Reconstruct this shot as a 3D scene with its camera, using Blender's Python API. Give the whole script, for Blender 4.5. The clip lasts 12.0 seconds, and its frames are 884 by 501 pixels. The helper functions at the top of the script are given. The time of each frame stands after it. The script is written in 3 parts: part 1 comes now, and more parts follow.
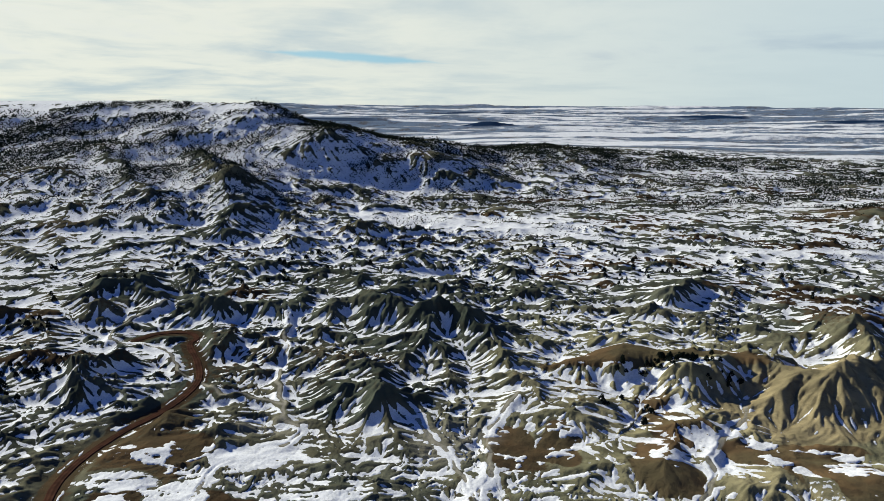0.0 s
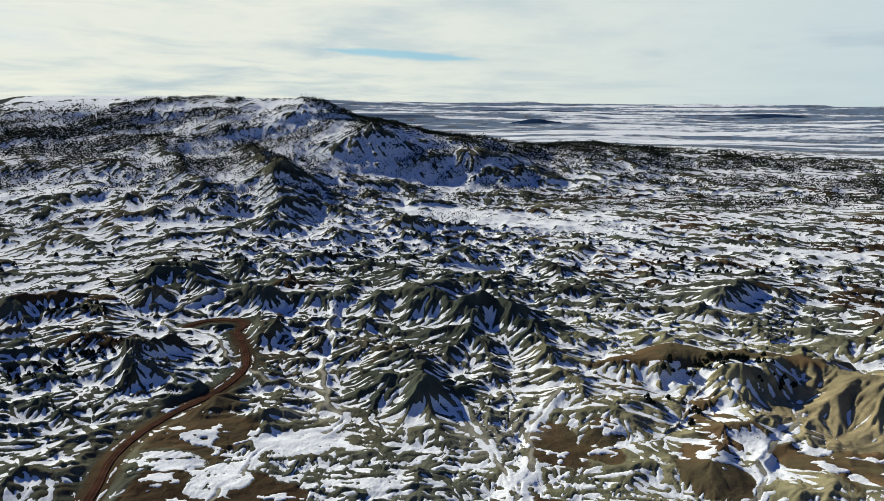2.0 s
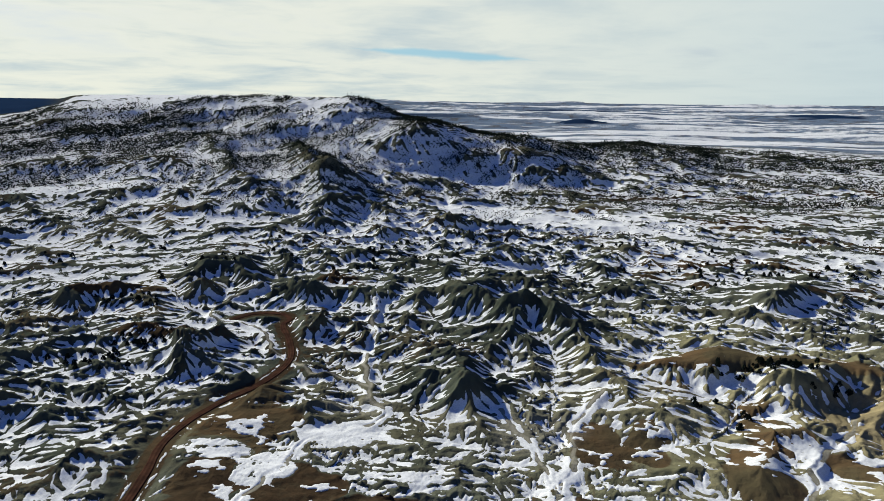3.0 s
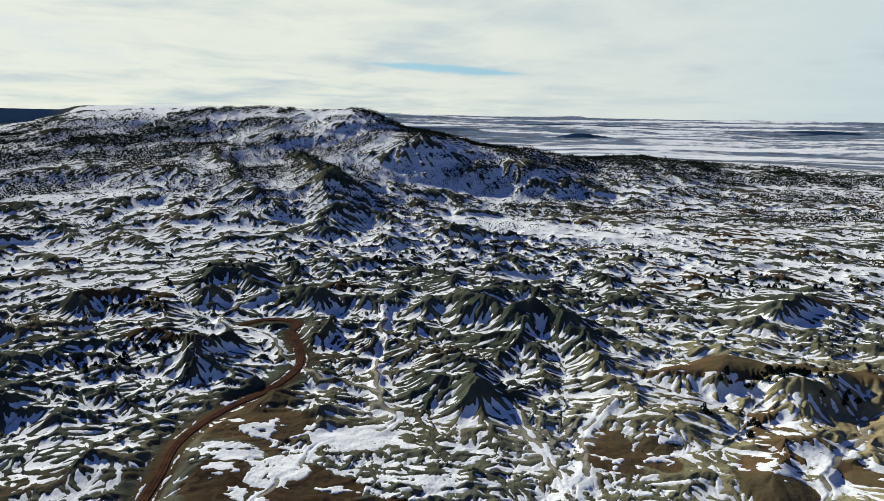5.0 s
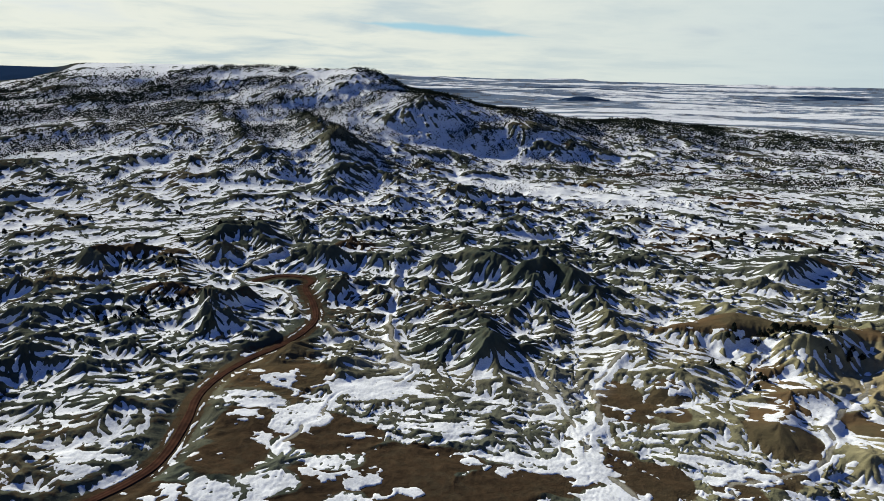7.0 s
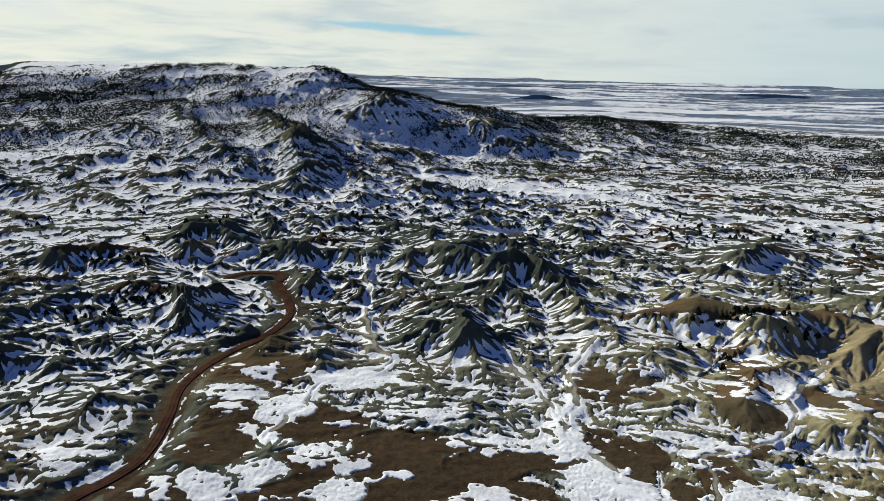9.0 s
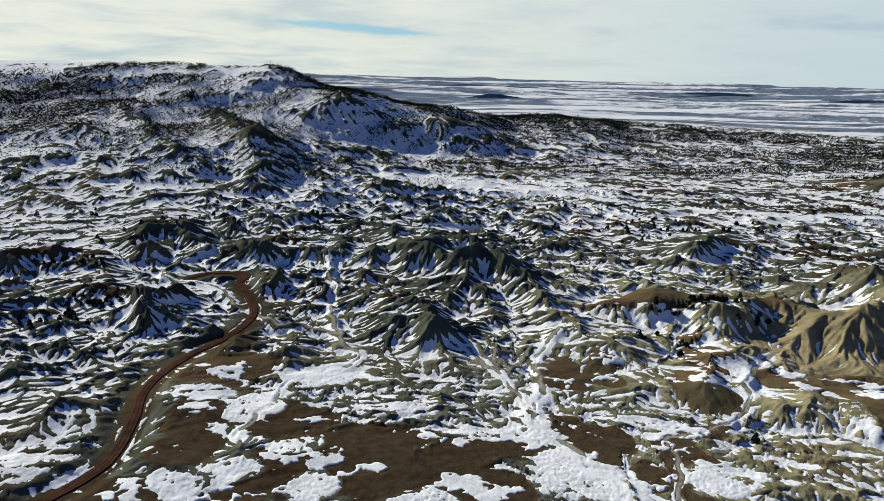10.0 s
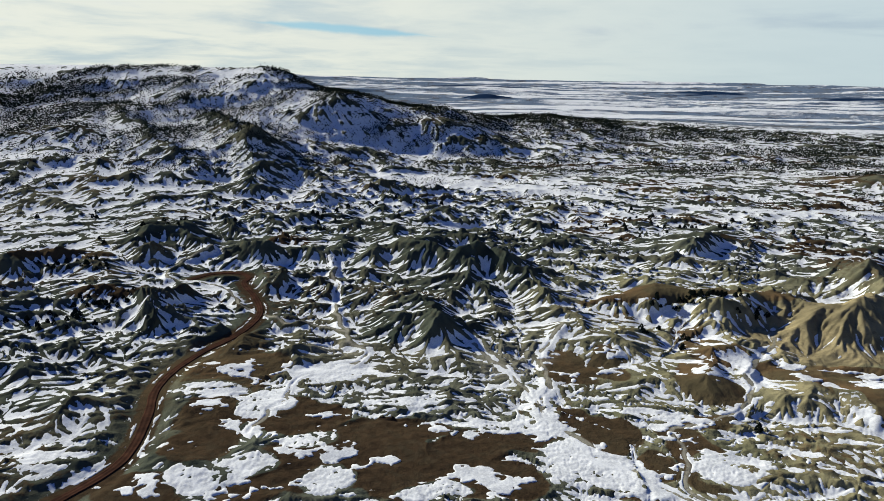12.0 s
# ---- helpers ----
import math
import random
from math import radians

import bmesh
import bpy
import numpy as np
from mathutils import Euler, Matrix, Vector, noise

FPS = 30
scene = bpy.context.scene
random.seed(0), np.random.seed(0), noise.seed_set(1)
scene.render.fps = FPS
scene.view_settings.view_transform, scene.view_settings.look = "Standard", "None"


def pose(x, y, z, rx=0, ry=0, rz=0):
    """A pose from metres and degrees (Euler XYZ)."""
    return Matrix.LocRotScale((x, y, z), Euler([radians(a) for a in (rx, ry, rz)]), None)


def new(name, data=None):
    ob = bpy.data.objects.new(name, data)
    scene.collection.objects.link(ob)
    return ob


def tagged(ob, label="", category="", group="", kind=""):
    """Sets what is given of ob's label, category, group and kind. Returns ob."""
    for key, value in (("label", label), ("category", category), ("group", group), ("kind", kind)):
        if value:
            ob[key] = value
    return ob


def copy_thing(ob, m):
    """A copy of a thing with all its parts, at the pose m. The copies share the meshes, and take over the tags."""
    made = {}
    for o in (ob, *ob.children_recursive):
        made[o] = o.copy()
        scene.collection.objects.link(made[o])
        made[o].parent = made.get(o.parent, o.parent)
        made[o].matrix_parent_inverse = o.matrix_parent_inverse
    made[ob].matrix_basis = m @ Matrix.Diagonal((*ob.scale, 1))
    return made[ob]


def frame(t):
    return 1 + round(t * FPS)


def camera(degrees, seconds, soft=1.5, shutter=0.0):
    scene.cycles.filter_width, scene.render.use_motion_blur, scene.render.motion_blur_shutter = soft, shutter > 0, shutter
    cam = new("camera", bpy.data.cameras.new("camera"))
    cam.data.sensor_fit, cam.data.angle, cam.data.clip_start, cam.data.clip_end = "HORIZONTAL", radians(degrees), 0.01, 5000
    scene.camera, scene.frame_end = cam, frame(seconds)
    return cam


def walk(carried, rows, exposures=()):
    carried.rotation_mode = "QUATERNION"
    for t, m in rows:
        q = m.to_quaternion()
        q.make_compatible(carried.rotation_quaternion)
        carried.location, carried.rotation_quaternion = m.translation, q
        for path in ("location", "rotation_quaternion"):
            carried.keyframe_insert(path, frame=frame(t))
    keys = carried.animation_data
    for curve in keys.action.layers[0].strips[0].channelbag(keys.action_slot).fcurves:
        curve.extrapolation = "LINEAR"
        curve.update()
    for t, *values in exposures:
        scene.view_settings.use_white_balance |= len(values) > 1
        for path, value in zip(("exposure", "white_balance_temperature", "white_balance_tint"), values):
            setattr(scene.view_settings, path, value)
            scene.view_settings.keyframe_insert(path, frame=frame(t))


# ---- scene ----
cam = camera(67.7, 12.0, soft=0.55)
METRES, EYE, TILT, LEAN, TURN = 36.0, 113.0, -12.7, -0.3, 0.0
ROWS = [
    (0.0, 0.0, 0.0, 0.0, 0.0, 0.0, -0.0),
    (0.5, 0.0003, 0.0049, -0.0132, 0.44, -0.04, -0.16),
    (1.0, -0.0028, 0.0066, -0.0259, 0.62, -0.09, -0.25),
    (1.5, -0.0046, 0.0089, -0.0396, 2.09, -0.16, -0.63),
    (2.0, -0.0069, 0.0114, -0.0527, 3.84, -0.24, -1.1),
    (2.5, -0.0204, 0.0118, -0.0688, 6.12, -0.3, -1.67),
    (3.0, -0.0316, 0.0098, -0.0861, 7.45, -0.35, -2.02),
    (5.0, -0.1525, -0.0616, -0.165, 7.36, 0.81, -2.43),
    (5.5, -0.1899, -0.0895, -0.187, 7.33, 0.8, -2.6),
    (6.0, -0.2289, -0.1192, -0.2077, 7.31, 0.79, -2.74),
    (6.4, -0.2604, -0.1458, -0.2327, 7.28, 0.79, -2.83),
    (6.5, -0.2683, -0.1524, -0.2389, 7.27, 0.36, -2.85),
    (6.6, -0.2774, -0.1585, -0.2412, 7.27, -0.56, -2.87),
    (6.7, -0.2866, -0.1646, -0.2435, 7.26, -1.50, -2.88),
    (6.8, -0.2957, -0.1707, -0.2457, 7.25, -2.32, -2.90),
    (7.0, -0.314, -0.1829, -0.2503, 7.24, -2.33, -2.93),
    (9.0, -0.4855, -0.3297, -0.3387, 3.59, -2.23, -2.04),
    (9.5, -0.5274, -0.3653, -0.3593, 1.9, -2.2, -1.63),
    (10.0, -0.5674, -0.4021, -0.3821, -0.19, -2.18, -1.12),
    (10.5, -0.6236, -0.4359, -0.399, -1.03, -2.2, -0.9),
    (11.0, -0.6539, -0.4623, -0.4063, -0.95, -2.12, -0.88),
    (11.5, -0.6764, -0.4812, -0.4107, -0.88, -2.1, -0.77),
    (12.0, -0.6933, -0.4955, -0.4139, -0.8, -2.11, -0.61),
]
walk(cam, [(t, pose(0, 0, EYE, TILT, LEAN, TURN) @ pose(METRES * x, METRES * y, METRES * z, 90 + pitch, roll, yaw)) for t, x, y, z, yaw, pitch, roll in ROWS],
     exposures=((0.0, 0.34, 6250, 3), (12.0, 0.34, 6250, 3)))


# ---- light ----
SUN_AZ, SUN_EL = -47.0, 23.0          # degrees: clockwise from straight ahead (+y), and up
sun_dir = Vector((math.sin(radians(SUN_AZ)) * math.cos(radians(SUN_EL)), math.cos(radians(SUN_AZ)) * math.cos(radians(SUN_EL)), math.sin(radians(SUN_EL))))
sun = new("sun", bpy.data.lights.new("sun", "SUN"))
sun.data.energy, sun.data.angle, sun.data.color = 6.5, radians(0.6), (1.0, 0.915, 0.77)
sun.rotation_euler = sun_dir.to_track_quat("Z", "Y").to_euler()
scene.view_settings.exposure = 0.0


class Nodes:
    """Short hand for a node tree."""

    def __init__(self, tree):
        self.tree = tree
        tree.nodes.clear()

    def add(self, kind, inputs=None, operation=""):
        n = self.tree.nodes.new(kind)
        if operation:
            n.operation = operation
        for key, value in (inputs or {}).items():
            if isinstance(value, bpy.types.NodeSocket):
                self.tree.links.new(value, n.inputs[key])
            else:
                n.inputs[key].default_value = value
        return n

    def math(self, op, a, b=0.0):
        return self.add("ShaderNodeMath", {0: a, 1: b}, op).outputs[0]

    def field(self, name):
        """A number that the mesh carries at its points."""
        n = self.add("ShaderNodeAttribute")
        n.attribute_name = name
        return n.outputs["Fac"]

    def mix(self, fac, a, b):
        n = self.add("ShaderNodeMix")
        n.data_type = "RGBA"
        for i, v in ((0, fac), (6, a), (7, b)):
            if isinstance(v, bpy.types.NodeSocket):
                self.tree.links.new(v, n.inputs[i])
            else:
                n.inputs[i].default_value = v if i == 0 else (*v, 1)
        return n.outputs[2]

    def ramp(self, fac, low, high):
        n = self.add("ShaderNodeMapRange", {0: fac, 1: low, 2: high})
        n.interpolation_type = "SMOOTHSTEP"
        return n.outputs[0]

    def noise(self, vec, scale, detail=3.0, rough=0.55, distort=0.0):
        return self.add("ShaderNodeTexNoise", {"Vector": vec, "Scale": scale, "Detail": detail, "Roughness": rough, "Distortion": distort}).outputs[0]


world = bpy.data.worlds.new("sky")
scene.world = world
world.use_nodes = True
w = Nodes(world.node_tree)
air = w.add("ShaderNodeTexSky")
air.sky_type, air.sun_disc = "NISHITA", False
air.sun_elevation, air.sun_rotation = radians(SUN_EL), radians(SUN_AZ)
air.altitude, air.air_density, air.dust_density, air.ozone_density = 900.0, 1.2, 0.6, 1.6
way = w.add("ShaderNodeTexCoord").outputs["Generated"]
parts = w.add("ShaderNodeSeparateXYZ", {0: way})
up = w.math("MAXIMUM", parts.outputs[2], 0.0)
lift = w.math("ADD", up, 0.10)
flat = w.add("ShaderNodeCombineXYZ", {0: w.math("DIVIDE", parts.outputs[0], lift), 1: w.math("DIVIDE", parts.outputs[1], lift), 2: 0.0}).outputs[0]
bank = w.noise(flat, 0.34, 6.0, 0.55, 0.5)
wisp = w.noise(flat, 1.1, 5.0, 0.6, 0.4)
veil = w.ramp(w.math("ADD", w.math("MULTIPLY", bank, 0.75), w.math("MULTIPLY", wisp, 0.25)), 0.30, 0.47)
shade = w.ramp(w.math("ADD", w.math("MULTIPLY", bank, 0.6), w.math("MULTIPLY", wisp, 0.4)), 0.42, 0.64)
toward = w.add("ShaderNodeVectorMath", {0: way, 1: tuple(sun_dir)}, operation="DOT_PRODUCT").outputs["Value"]
warm = w.ramp(toward, 0.1, 0.95)
cloud = w.mix(warm, (9.2, 10.3, 10.7), (13.5, 12.9, 11.1))
cloud = w.mix(w.math("MULTIPLY", shade, w.math("ADD", 0.15, w.math("MULTIPLY", warm, 0.7))), cloud, (7.4, 8.6, 9.3))
# The veil of cloud lies low round the skyline; overhead the sky is clear.
veil = w.math("ADD", w.math("MULTIPLY", veil, 0.25), 0.75)
cover = w.math("MULTIPLY", w.math("MAXIMUM", veil, w.ramp(up, 0.10, 0.02)), w.ramp(up, 0.32, 0.17))
# A long thin gap of blue low in the veil.
bearing = w.math("ARCTAN2", parts.outputs[0], parts.outputs[1])
height = w.math("ADD", parts.outputs[2], w.math("MULTIPLY", w.math("ADD", bearing, 0.135), 0.05))
height = w.math("ADD", height, w.math("MULTIPLY", w.math("SUBTRACT", w.noise(way, 30.0, 3), 0.5), 0.006))
thick = w.math("MULTIPLY", w.ramp(w.math("ABSOLUTE", w.math("ADD", bearing, 0.13)), 0.17, 0.03), 0.0085)
gap = w.ramp(w.math("SUBTRACT", thick, w.math("ABSOLUTE", w.math("SUBTRACT", height, 0.0625))), 0.0, 0.006)
cloud = w.mix(w.math("MULTIPLY", gap, 0.8), cloud, (5.2, 8.9, 10.8))
clear = w.add("ShaderNodeVectorMath", {0: air.outputs[0], 1: (0.25, 0.46, 1.14)}, operation="MULTIPLY").outputs[0]
sky_colour = w.mix(w.math("MULTIPLY", cover, 0.95), clear, cloud)
background = w.add("ShaderNodeBackground", {"Color": sky_colour, "Strength": 0.053})
w.tree.links.new(background.outputs[0], w.add("ShaderNodeOutputWorld").inputs[0])


# ---- numeric noise, for the land ----
def smooth(a, b, v):
    t = np.clip((v - a) / (b - a), 0, 1)
    return t * t * (3 - 2 * t)


TABLE = np.random.default_rng(5).uniform(0, 1, (2, 256, 256)).astype(np.float32)
GRAD = np.stack([np.cos(TABLE[0] * 2 * np.pi), np.sin(TABLE[0] * 2 * np.pi)]).reshape(2, -1)
SPOT = TABLE.reshape(2, -1)


def cell(ix, iy, seed):
    """The table's entry for every whole cell."""
    return ((ix + 37 * seed) & 255) * 256 + ((iy + 91 * seed) & 255)


def lump(x, y, seed):
    """Gradient noise, about -0.7 to 0.7."""
    x, y = np.asarray(x, np.float32), np.asarray(y, np.float32)
    ix, iy = np.floor(x).astype(np.int32), np.floor(y).astype(np.int32)
    fx, fy = x - ix, y - iy
    u, v = fx * fx * fx * (fx * (fx * 6 - 15) + 10), fy * fy * fy * (fy * (fy * 6 - 15) + 10)

    def corner(a, b):
        k = cell(ix + a, iy + b, seed)
        return GRAD[0].take(k) * (fx - a) + GRAD[1].take(k) * (fy - b)

    low = corner(0, 0)
    low += (corner(1, 0) - low) * u
    top = corner(0, 1)
    top += (corner(1, 1) - top) * u
    return low + (top - low) * v


def fbm(x, y, size, seed, octaves=4, gain=0.5):
    out, amp = 0.0, 1.0
    for k in range(octaves):
        out = out + amp * lump(x / size, y / size, seed + 31 * k)
        size, amp = size * 0.49, amp * gain
    return out


def gully(x, y, dx, dy, seed):
    """Ribs that run down the fall line (dx, dy): 1 on the rounded crests, 0 in the sharp bottoms."""
    x, y, dx, dy = (np.asarray(v, np.float32) for v in (x, y, dx, dy))
    ix, iy = np.floor(x).astype(np.int32), np.floor(y).astype(np.int32)
    c, total = 0.0, 1e-9
    for a in (-1, 0, 1):
        for b in (-1, 0, 1):
            k = cell(ix + a, iy + b, seed)
            vx, vy = x - (ix + a + SPOT[0].take(k)), y - (iy + b + SPOT[1].take(k))
            side, down = vy * dx - vx * dy, vx * dx + vy * dy
            weight = np.exp(-2.6 * side * side - 1.3 * down * down)
            c = c + weight * np.cos(10.05 * side)
            total = total + weight
    return np.sqrt(np.clip(0.5 + 0.5 * c / total, 0, 1))


def mounds(x, y, seed):
    """Rounded mounds with narrow bottoms between: 0 in the bottoms, growing to about 1 on the backs."""
    x, y = np.asarray(x, np.float32), np.asarray(y, np.float32)
    ix, iy = np.floor(x).astype(np.int32), np.floor(y).astype(np.int32)
    one, two = np.full(x.shape, 9, np.float32), np.full(x.shape, 9, np.float32)
    for a in (-1, 0, 1):
        for b in (-1, 0, 1):
            k = cell(ix + a, iy + b, seed)
            d = np.hypot(x - (ix + a + SPOT[0].take(k)), y - (iy + b + SPOT[1].take(k)))
            two = np.minimum(two, np.maximum(one, d))
            one = np.minimum(one, d)
    return two - one


def along(x, y, line, reach=1e9):
    """Distance from a bent line, and the height along it (its third column); places past reach are left out."""
    best, level = np.full(x.shape, 1e9), np.zeros(x.shape)
    pts = np.array(line)
    near = (x > pts[:, 0].min() - reach) & (x < pts[:, 0].max() + reach) & (y > pts[:, 1].min() - reach) & (y < pts[:, 1].max() + reach)
    px, py = x[near], y[near]
    b0, l0 = np.full(px.shape, 1e9), np.zeros(px.shape)
    for (ax, ay, az), (bx_, by_, bz) in zip(line, line[1:]):
        ux, uy = bx_ - ax, by_ - ay
        t = np.clip(((px - ax) * ux + (py - ay) * uy) / (ux * ux + uy * uy + 1e-9), 0, 1)
        d = np.hypot(px - ax - t * ux, py - ay - t * uy)
        closer = d < b0
        b0, l0 = np.where(closer, d, b0), np.where(closer, az + t * (bz - az), l0)
    best[near], level[near] = b0, l0
    return best, level


def rounded(points, steps=6):
    """A smooth line through points of three numbers."""
    pts = [Vector(p) for p in points]
    pts = [pts[0] * 2 - pts[1]] + pts + [pts[-1] * 2 - pts[-2]]
    out = []
    for a, b, c, d in zip(pts, pts[1:], pts[2:], pts[3:]):
        for k in range(steps):
            t = k / steps
            out.append(0.5 * (2 * b + (c - a) * t + (2 * a - 5 * b + 4 * c - d) * t * t + (3 * b - 3 * c + d - a) * t ** 3))
    return [tuple(p) for p in out] + [tuple(pts[-2])]


# ---- the sheet of ground: rings round the valley's middle, finer where the valley lies ----
OX, OY = -12.0, -9.0
rings = [0.05]
while rings[-1] < 4950:
    r = rings[-1]
    rings.append(r * (1.7 if r < 2 else 1.12 if r < 95 else 1.003 if r < 330 else 1.0034 if r < 600 else 1.005 if r < 1250 else 1.010))
R = np.array(rings)
TH = np.radians(np.concatenate([np.arange(-180, -48, 3.0), np.arange(-48, 43, 0.09), np.arange(43, 180, 3.0)]))
X, Y = OX + R[:, None] * np.sin(TH), OY + R[:, None] * np.cos(TH)
CELL = np.sqrt(np.gradient(R)[:, None] * R[:, None] * np.gradient(TH))
RAD, AZ = np.hypot(X, Y), np.degrees(np.arctan2(X, Y))


def slope_of(h):
    dr, dt = np.gradient(h, R, axis=0), np.gradient(h, TH, axis=1) / R[:, None]
    return dr * np.sin(TH) + dt * np.cos(TH), dr * np.cos(TH) - dt * np.sin(TH)


def sample(field, x, y):
    """The field's value at places of the plan."""
    x, y = np.asarray(x, float), np.asarray(y, float)
    i = np.interp(np.hypot(x - OX, y - OY), R, np.arange(len(R)))
    j = np.interp(np.arctan2(x - OX, y - OY), TH, np.arange(len(TH)))
    i0, j0 = np.minimum(i.astype(int), len(R) - 2), np.minimum(j.astype(int), len(TH) - 2)
    a, b = i - i0, j - j0
    return (field[i0, j0] * (1 - a) + field[i0 + 1, j0] * a) * (1 - b) + (field[i0, j0 + 1] * (1 - a) + field[i0 + 1, j0 + 1] * a) * b


# The upland: height against distance, along four bearings.
wx, wy = X + 34 * fbm(X, Y, 170, 5, 3), Y + 34 * fbm(X, Y, 170, 9, 3)
wr, wa = np.hypot(wx, wy), np.degrees(np.arctan2(wx, wy))
steps_r = [0, 430, 520, 650, 760, 810, 880, 960, 1050, 1150, 1250, 1400, 1700, 2300, 5000]
profiles = [
    (-60, [0, 0, 6, 14, 22, 26, 32, 40, 46, 52, 58, 66, 70, 74, 86]),
    (-42, [0, 0, 6, 16, 27, 32, 38, 46, 52, 57, 61, 66, 70, 74, 86]),
    (-35, [0, 0, 6, 20, 32, 38, 44, 54, 62, 74, 90, 106, 110, 102, 70]),
    (-27, [0, 0, 10, 32, 42, 47, 54, 62, 74, 90, 113, 114, 112, 90, 20]),
    (-20, [0, 0, 8, 28, 39, 44, 53, 68, 90, 113, 118, 117, 112, 30, 0]),
    (-15.5, [0, 0, 6, 24, 37, 44, 56, 76, 106, 120, 108, 60, 10, 0, 0]),
    (-10, [0, 0, 4, 12, 28, 54, 74, 80, 82, 78, 54, 24, 5, 0, 0]),
    (-2, [0, 0, 0, 3, 12, 26, 50, 58, 56, 44, 26, 8, 0, 0, 0]),
    (8, [0, 0, 0, 0, 3, 6, 12, 20, 28, 34, 36, 28, 8, 0, 0]),
    (18, [0, 0, 0, 0, 0, 0, 2, 5, 9, 13, 16, 18, 10, 0, 0]),
    (30, [0, 0, 0, 0, 0, 0, 0, 0, 2, 4, 6, 8, 4, 0, 0]),
]
UP = np.interp(wr, steps_r, profiles[0][1])
for (a0, _), (a1, zs) in zip(profiles, profiles[1:]):
    k = smooth(a0, a1, wa)
    UP = UP * (1 - k) + np.interp(wr, steps_r, zs) * k
UP = UP * smooth(120, 70, np.abs(AZ))
UP = np.minimum(UP, 112.5 + 0.2 * (UP - 112.5))
UP = UP + 5 * np.exp(-((X + 292) ** 2 + (Y - 1066) ** 2) / 34 ** 2)
UP = UP + 1.7 * np.sin(UP * 0.36 + 3 * lump(X / 160, Y / 160, 12)) * smooth(18, 36, UP) * smooth(112, 104, UP)

# Broken clay country: low ridges with flat washes between.
bx, by = X + 14 * fbm(X, Y, 55, 15, 3), Y + 14 * fbm(X, Y, 55, 19, 3)
ridgy = 1 - np.abs(fbm(bx, by, 74, 3, 4, 0.55)) * 2.2
hills = np.clip(ridgy, 0, 1) ** 1.4 * 9 * (0.60 + 0.6 * lump(X / 190, Y / 190, 8))
LOWLAND = smooth(310, 215, RAD + 50 * fbm(X, Y, 80, 37, 2))
knolls = 2.6 * np.clip(0.25 + fbm(bx * 0.55, by * 1.5, 26, 39, 3, 0.5), 0, 1)
hills = hills * (1 - 0.72 * LOWLAND) + knolls * (0.4 + 0.6 * LOWLAND)
CLAY = smooth(1700, 1300, RAD) * smooth(30, 90, RAD)
H = UP + hills * CLAY * smooth(60, 20, UP)
H = H + np.minimum(UP, 60) / 60 * 14 * smooth(110, 80, UP) * np.clip(0.3 - np.abs(fbm(bx, by, 210, 43, 4)), -0.3, 0.3) * smooth(2200, 1500, RAD)


def raise_ridge(line, width, power=1.3, cap=None):
    """Lift the land to a crest line (x, y, z), falling off over width metres."""
    global H
    d, top = along(bx, by, line, width * 1.4)
    form = top * np.clip(1 - d / width, 0, 1) ** power
    if cap:
        form = np.minimum(form, cap)
    k = 3.0
    H = np.where(d < width * 1.3, k * np.logaddexp(H / k, form / k) - k * np.log(2) * np.exp(-np.abs(H - form) / k), H)


def hollow(line, width, level=None):
    """A flat wash along a line (x, y, z)."""
    global H
    d, z = along(CX, CY, line, 60)
    valley = z + 0.24 * np.maximum(d - width, 0) + 0.3 * lump(X / 11, Y / 11, 76)
    H = np.where(valley < H, 0.2 * H + 0.8 * valley, H)
    return smooth(width * 1.5, width * 0.4, d)


WASH = np.zeros(H.shape)
CX, CY = X + 2.2 * lump(X / 8, Y / 8, 77) + 6 * lump(X / 24, Y / 24, 79), Y + 2.2 * lump(X / 8, Y / 8, 78) + 6 * lump(X / 24, Y / 24, 80)
SILT = np.zeros(H.shape)
for line, wide in (
    ([(-80, 330, 3), (-67, 266, 1), (-62, 227, 0), (-47, 208, 0), (-53, 196, 0), (-70, 187, 0), (-71, 171, -0.5), (-78, 150, -1)], 2.4),
    ([(29, 232, 0), (19, 211, -0.5), (16, 183, -1), (12, 160, -1.5), (24, 140, -2), (40, 120, -2)], 3.2),
    ([(-8, 215, 1), (4, 188, 0), (14, 160, -1.5)], 2.5),
    ([(112, 232, 4), (100, 206, 2), (83, 182, 1), (70, 163, 0.5), (48, 154, 0), (47, 143, 0), (42, 130, -1), (46, 110, -1)], 2.4),
    ([(-150, 345, 3), (-160, 300, 2), (-132, 285, 2), (-105, 258, 1), (-85, 240, 1), (-62, 228, 0)], 3.0),
    ([(160, 505, 2), (240, 490, 2), (330, 480, 2)], 9.0),
    ([(-60, 610, 4), (20, 600, 2), (90, 560, 1), (150, 510, 1)], 7.0),
    ([(-480, 560, 18), (-395, 570, 26), (-360, 590, 30)], 16.0),
):
    line = rounded(line, 4)
    WASH = np.maximum(WASH, hollow(line, wide))
    if wide < 4:
        d, _ = along(CX, CY, line, 9)
        SILT = np.maximum(SILT, smooth(1.0, 0.4, d))
SILT = np.maximum(SILT, 0.45 * np.maximum(smooth(1.2, 0.7, np.hypot((bx - 7) / 15, (by - 200) / 16)), smooth(1.2, 0.7, np.hypot((bx + 62) / 14, (by - 212) / 10))))
WIDE_FLAT = np.maximum(smooth(1.2, 0.5, np.hypot((bx - 20) / 26, (by - 150) / 34)), smooth(1.2, 0.5, np.hypot((bx + 62) / 22, (by - 190) / 9)))

